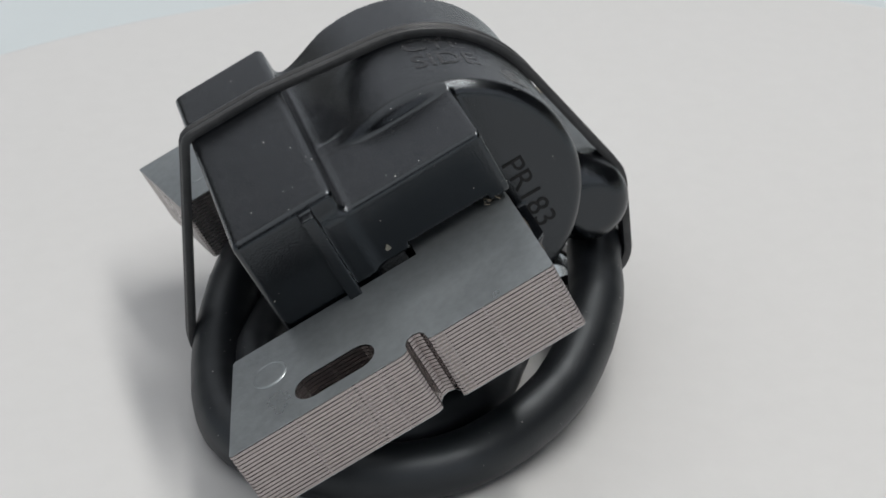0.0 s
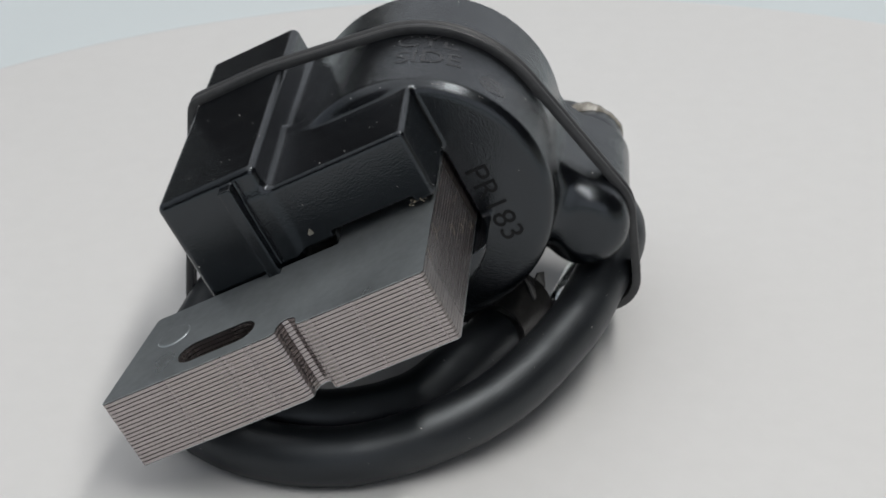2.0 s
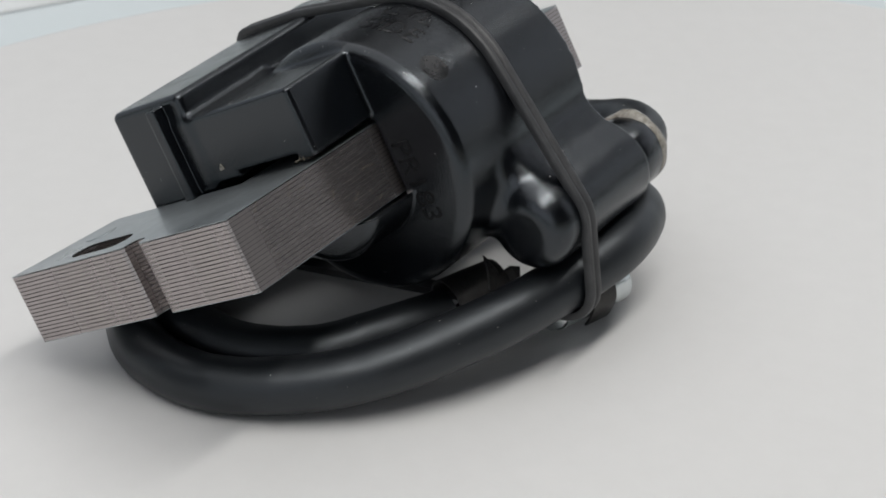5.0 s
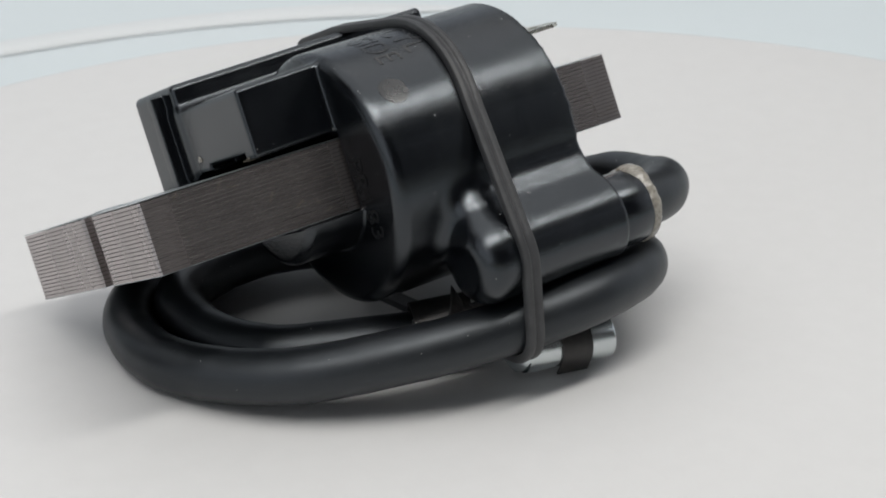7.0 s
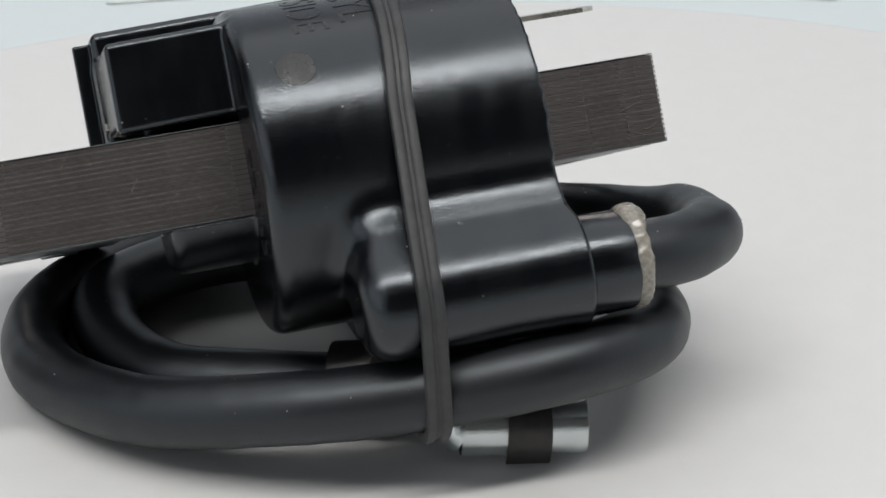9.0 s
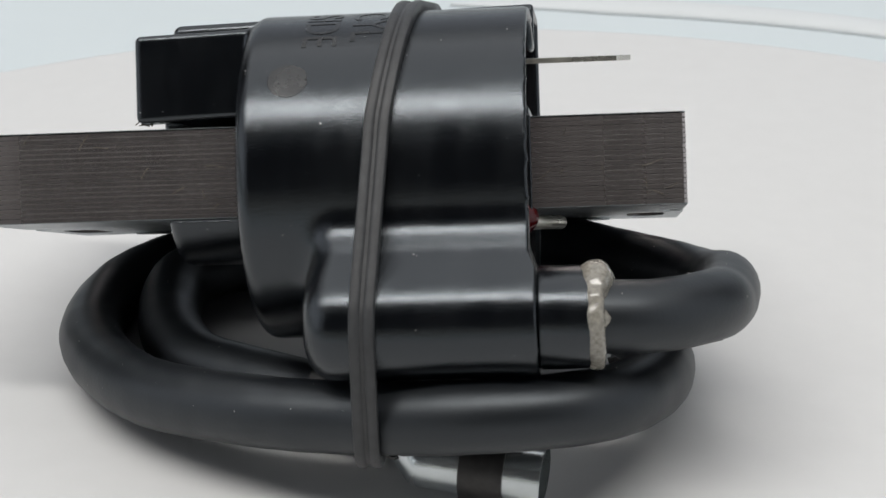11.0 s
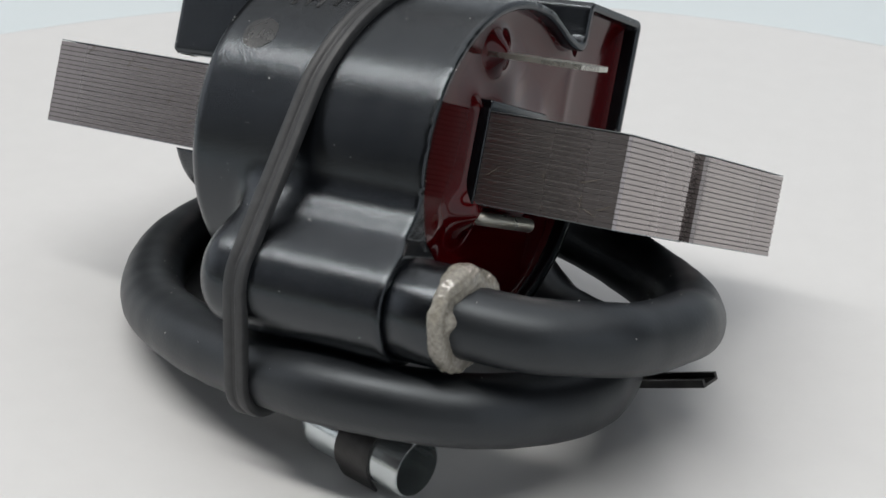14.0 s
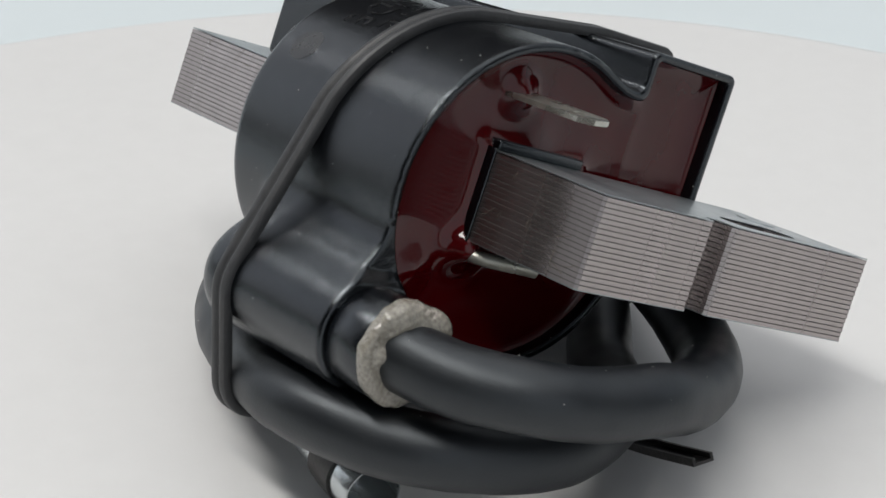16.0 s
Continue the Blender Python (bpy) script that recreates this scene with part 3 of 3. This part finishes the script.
def trough(i, n=9):
    """Section of the open tail, wide at the tube and narrow at the crimp."""
    u = i / 11
    r = 0.295 * (0.3 + 0.7 * u)
    half = radians(78 + 70 * u * u)
    out = [(r * math.sin(-half + 2 * half * k / n), -r * math.cos(-half + 2 * half * k / n)) for k in range(n + 1)]
    inn = [(a * (r - 0.022) / r, b * (r - 0.022) / r) for a, b in reversed(out)]
    return out + inn


v, f = sweep([A0 + AX * (-0.34 + 0.35 * i / 11) + AUP * (0.16 * (1 - i / 11)) for i in range(12)], trough)
mesh_ob("terminal_tail", v, f, ZINC, terminal, to=level_to_world, angle=40)
# dark strap bent over the tube, with a hanging tab and a dimple
strap = [(0.31 * math.cos(radians(a)), 0.31 * math.sin(radians(a))) for a in range(64, -33, -8)]
strap += [(0.215, -0.262), (0.175, -0.33), (0.198, -0.346), (0.243, -0.276)]
strap += [(0.338 * math.cos(radians(a)), 0.338 * math.sin(radians(a))) for a in range(-32, 65, 8)]
v, f = sweep([A0 + AX * (0.45 + 0.44 * i / 7) for i in range(8)], strap, up=tuple(AUP))
clamp = mesh_ob("clamp_strap", v, f, DARK_STEEL, terminal, "dark steel strap with a pressed dimple", to=level_to_world, angle=40)
dim = A0 + AX * 0.68 + 0.338 * (math.cos(radians(-20)) * ASIDE + math.sin(radians(-20)) * AUP)
dn = math.cos(radians(-20)) * ASIDE + math.sin(radians(-20)) * AUP
dv = np.cross(dn, AX)
v, f = sweep([dim + 0.085 * (math.cos(a) * AX + math.sin(a) * dv) for a in np.linspace(0, 2 * math.pi, 25)[:-1]], ring_section(0.018, 8), closed=True, up=tuple(dn))
mesh_ob("dimple", v, f, DARK_STEEL, clamp, to=level_to_world)
# bent neck from the crimp to the tail, and the crimp's open wings
v, f = sweep(spline([(3.9, -0.3, -1.74), (4.14, -0.55, -1.78), (4.2, -0.85, -1.84), (4.2, -1.08, -1.86), (4.14, -1.22, -1.84)], 20),
             [(-0.17, -0.014), (0.17, -0.014), (0.17, 0.014), (-0.17, 0.014)])
mesh_ob("neck", v, f, DARK_STEEL, terminal, "dark bent sheet neck", to=level_to_world, smooth=False)
for wing in ([(3.72, -0.68, -1.4), (3.98, -0.72, -1.42), (3.95, -0.62, -1.2), (3.91, -0.46, -1.05), (3.8, -0.6, -1.22)],
             [(3.98, -0.66, -1.46), (4.25, -0.8, -1.48), (4.27, -0.78, -1.27), (4.17, -0.71, -1.24), (4.05, -0.68, -1.27)]):
    n0 = len(wing)
    wv = [(x, y + o, z) for o in (-0.014, 0.014) for x, y, z in wing]
    wf = [tuple(range(n0)), tuple(range(n0, 2 * n0))] + [(k, (k + 1) % n0, n0 + (k + 1) % n0, n0 + k) for k in range(n0)]
    mesh_ob("crimp_wing", wv, wf, DARK_STEEL, crimp, to=level_to_world, smooth=False)

# ---- raised letters
lv, lf = flat_text("PR183", 0.4)
v = np.c_[np.full(len(lv), FRONT) - 0.5 * lv[:, 2], -0.16 - lv[:, 1] - 0.03 * lv[:, 0], 0.085 - 1.05 * lv[:, 0]]
mesh_ob("moulded_number", v, lf, PLASTIC_DULL, coil, "part number PR183 moulded in the front face", smooth=False)


def on_barrel(lv, x0, mid):
    """Letters wrapped round the barrel; their tops point to the rear."""
    a = radians(mid) + lv[:, 0] / CR
    r = CR + 0.004 * (x0 + lv[:, 1] - 3.2) + lv[:, 2]
    return np.c_[x0 + lv[:, 1], CY + r * np.cos(a), CZ + r * np.sin(a)]


for word, x0, mid in (("CYL", 3.88, 118), ("SIDE", 3.41, 119.5)):
    lv, lf = flat_text(word, 0.5)
    lv = lv * np.array((0.86, 1.0, 0.4))
    mesh_ob("moulded_word", on_barrel(lv, x0, mid), lf, PLASTIC_PALE, coil, "word %s moulded on the barrel" % word, smooth=False)

# shallow round ejector marks
def disc_grid(r, k=28):
    """A low round pad on the plane z=0, in rings, with an uneven rim."""
    rings = ((0.3, 0.003), (0.6, 0.003), (0.82, 0.003), (0.96, 0.0035), (1.0, -0.004))
    wob = [1 + 0.03 * math.sin(3 * i) * math.sin(1.7 * i) for i in range(k)]
    pts = [(0, 0, 0.003)] + [(q * r * wob[i] * math.cos(2 * math.pi * i / k), q * r * wob[i] * math.sin(2 * math.pi * i / k), h) for q, h in rings for i in range(k)]
    tris = [(0, 1 + i, 1 + (i + 1) % k) for i in range(k)]
    for m in range(len(rings) - 1):
        tris += [(1 + m * k + i, 1 + m * k + (i + 1) % k, 1 + (m + 1) * k + (i + 1) % k, 1 + (m + 1) * k + i) for i in range(k)]
    return np.array(pts), tris


lv, lf = disc_grid(0.2)
mesh_ob("ejector_mark", on_barrel(lv, 3.306, 149), lf, PLASTIC_PALE, coil, "dull round moulding mark", smooth=False)
lv, lf = disc_grid(0.16)
mesh_ob("ejector_mark", np.c_[2.35 + lv[:, 0], 0.1 - lv[:, 2], 1.4 + lv[:, 1]], lf, PLASTIC_PLAIN, coil, smooth=False)
# chipped bit of the front face
chip = [(1.632, 1.49 + 0.035 * math.cos(a) * q, 1.16 + 0.045 * math.sin(a) * q) for a, q in ((0, 1), (0.9, 0.6), (1.8, 1.1), (2.7, 0.8), (3.6, 1.2), (4.5, 0.7), (5.4, 1))]
v = chip + [(x - 0.02, y, z) for x, y, z in chip]
mesh_ob("chip", v, [tuple(range(7)), tuple(range(7, 14))] + [(k, (k + 1) % 7, 7 + (k + 1) % 7, 7 + k) for k in range(7)], GLUE, coil, smooth=False)

# fine dust on the black parts
def dust_on(ob, count, parent):
    """Tiny pale flakes lying on the upper sides of a mesh."""
    pv = [v for v in ob.data.vertices if v.normal.z > -0.2]
    verts, faces = [], []
    for v in random.sample(pv, count):
        r = 0.00003 + 0.00006 * random.random() ** 3
        c = np.array(v.co) + np.array(v.normal) * r * 0.4
        n = len(verts)
        for d in ((1, 0, 0), (-1, 0, 0), (0, 1, 0), (0, -1, 0), (0, 0, 1), (0, 0, -1)):
            verts.append(tuple(c + np.array(d) * r * random.uniform(0.6, 1.4) + np.array(coil.location)))
        faces += [(n + a, n + b, n + c2) for a in (0, 1) for b in (2, 3) for c2 in (4, 5)]
    o = mesh_ob("dust", verts, faces, DUST, parent, "specks of pale dust", to=None, smooth=False)
    o["kind"] = "stuff"
    return o


# bits of lint caught where the housing meets the core
lint_v, lint_f = [], []
for _ in range(9):
    c = np.array((1.72 + random.uniform(-0.05, 0.03), 0.12 + random.uniform(-0.06, 0.3), 0.965))
    pts = [c, c + np.array([random.uniform(-0.06, 0.03), random.uniform(-0.05, 0.05), random.uniform(0.0, 0.05)]),
           c + np.array([random.uniform(-0.1, 0.03), random.uniform(-0.08, 0.08), random.uniform(0.0, 0.03)])]
    fv, ff = sweep(spline(pts, 8), ring_section(0.006, 5))
    lint_f += [tuple(k + len(lint_v) for k in q) for q in ff]
    lint_v += list(fv)
o = mesh_ob("lint", lint_v, lint_f, LINT, coil, "scraps of grey-brown lint", smooth=False)
o["kind"] = "stuff"
# fine fibres clinging to the bar's outer edge
fibre_v, fibre_f = [], []
for _ in range(16):
    c = np.array((random.choice((random.uniform(0.4, 2.7), random.uniform(5.7, 7.0))), -0.004, random.uniform(0.08, 0.86)))
    turn, size = random.uniform(0, math.pi), random.uniform(0.03, 0.11)
    d = np.array((math.cos(turn), 0, math.sin(turn))) * size
    fv, ff = sweep(spline([c - d, c + np.array((0, -0.012, random.uniform(-0.02, 0.02))), c + d], 6), ring_section(0.003, 4), up=(0, 1, 0))
    fibre_f += [tuple(k + len(fibre_v) for k in q) for q in ff]
    fibre_v += list(fv)
o = mesh_ob("fibres", fibre_v, fibre_f, LINT, coil, "fine pale fibres on the steel edge", smooth=False)
o["kind"] = "stuff"
dust_on(housing, 190, coil)
dust_on(lead, 160, coil)

# ------------------------------------------------------------------ elastic band round coil and lead
def hull(pts):
    pts = sorted(map(tuple, pts))

    def half(seq):
        out = []
        for p in seq:
            while len(out) > 1 and (out[-1][0] - out[-2][0]) * (p[1] - out[-2][1]) - (out[-1][1] - out[-2][1]) * (p[0] - out[-2][0]) <= 0:
                out.pop()
            out.append(p)
        return out[:-1]
    return half(pts) + half(pts[::-1])


def band_path():
    g = 0.055
    pts = arc(CY, CZ, CR + g, 0, 355, 71) + arc(TY, TZ, TR + g, 0, 350, 35)
    pts += arc(2.93, 2.16, 0.09 + g, 0, 350, 35) + arc(1.95, 2.15, 0.09 + g, 0, 350, 35) + arc(2.93, 0.5, 0.09 + g, 0, 350, 35)
    lc = level_to_coil(lead_path)
    for i in range(len(lc)):
        if abs(lc[i, 0] - 4.1) < 0.06:
            pts += arc(lc[i, 1], lc[i, 2], LEAD_R + g, 0, 350, 35)
    h = np.array(hull(pts))
    h3 = np.c_[4.05 + 0.17 * np.maximum(h[:, 1], 0) + 0.03 * np.minimum(h[:, 1] + 1, 0), h]
    h3 = np.vstack([h3, h3[:1]])
    s = np.r_[0, np.cumsum(np.linalg.norm(np.diff(h3, axis=0), axis=1))]
    q = np.linspace(0, s[-1], 261)[:-1]
    return np.array([np.interp(q, s, h3[:, k]) for k in range(3)]).T


bp = band_path()
sec = [(-0.05, -0.115), (-0.02, -0.122), (0.03, -0.122), (0.05, -0.112), (0.06, -0.09), (0.06, -0.05), (0.05, -0.028), (0.036, -0.016), (0.036, 0.016),
       (0.05, 0.028), (0.06, 0.05), (0.06, 0.09), (0.05, 0.112), (0.03, 0.122), (-0.02, 0.122), (-0.05, 0.115)]
v, f = sweep(bp, sec, closed=True, up=(1, 0, 0))
band = mesh_ob("elastic_band", v, f, BAND, angle=35)
tagged(band, "flat black elastic band stretched round coil and lead", "rubber band")

# ------------------------------------------------------------------ strip end under the lead
strip_path = np.array([(6.45, 1.42, -2.12), (6.92, 1.35, -1.96), (7.66, 1.23, -1.67)])
v, f = sweep(spline(strip_path, 10), [(-0.12, -0.035), (0.12, -0.035), (0.12, 0.05), (0.09, 0.05), (0.09, -0.005), (-0.09, -0.005), (-0.09, 0.05), (-0.12, 0.05)])
strip = mesh_ob("metal_strip", v, f, DARK_STEEL, to=level_to_world, smooth=False)
tagged(strip, "narrow dark channel strip poking out under the lead", "strip")

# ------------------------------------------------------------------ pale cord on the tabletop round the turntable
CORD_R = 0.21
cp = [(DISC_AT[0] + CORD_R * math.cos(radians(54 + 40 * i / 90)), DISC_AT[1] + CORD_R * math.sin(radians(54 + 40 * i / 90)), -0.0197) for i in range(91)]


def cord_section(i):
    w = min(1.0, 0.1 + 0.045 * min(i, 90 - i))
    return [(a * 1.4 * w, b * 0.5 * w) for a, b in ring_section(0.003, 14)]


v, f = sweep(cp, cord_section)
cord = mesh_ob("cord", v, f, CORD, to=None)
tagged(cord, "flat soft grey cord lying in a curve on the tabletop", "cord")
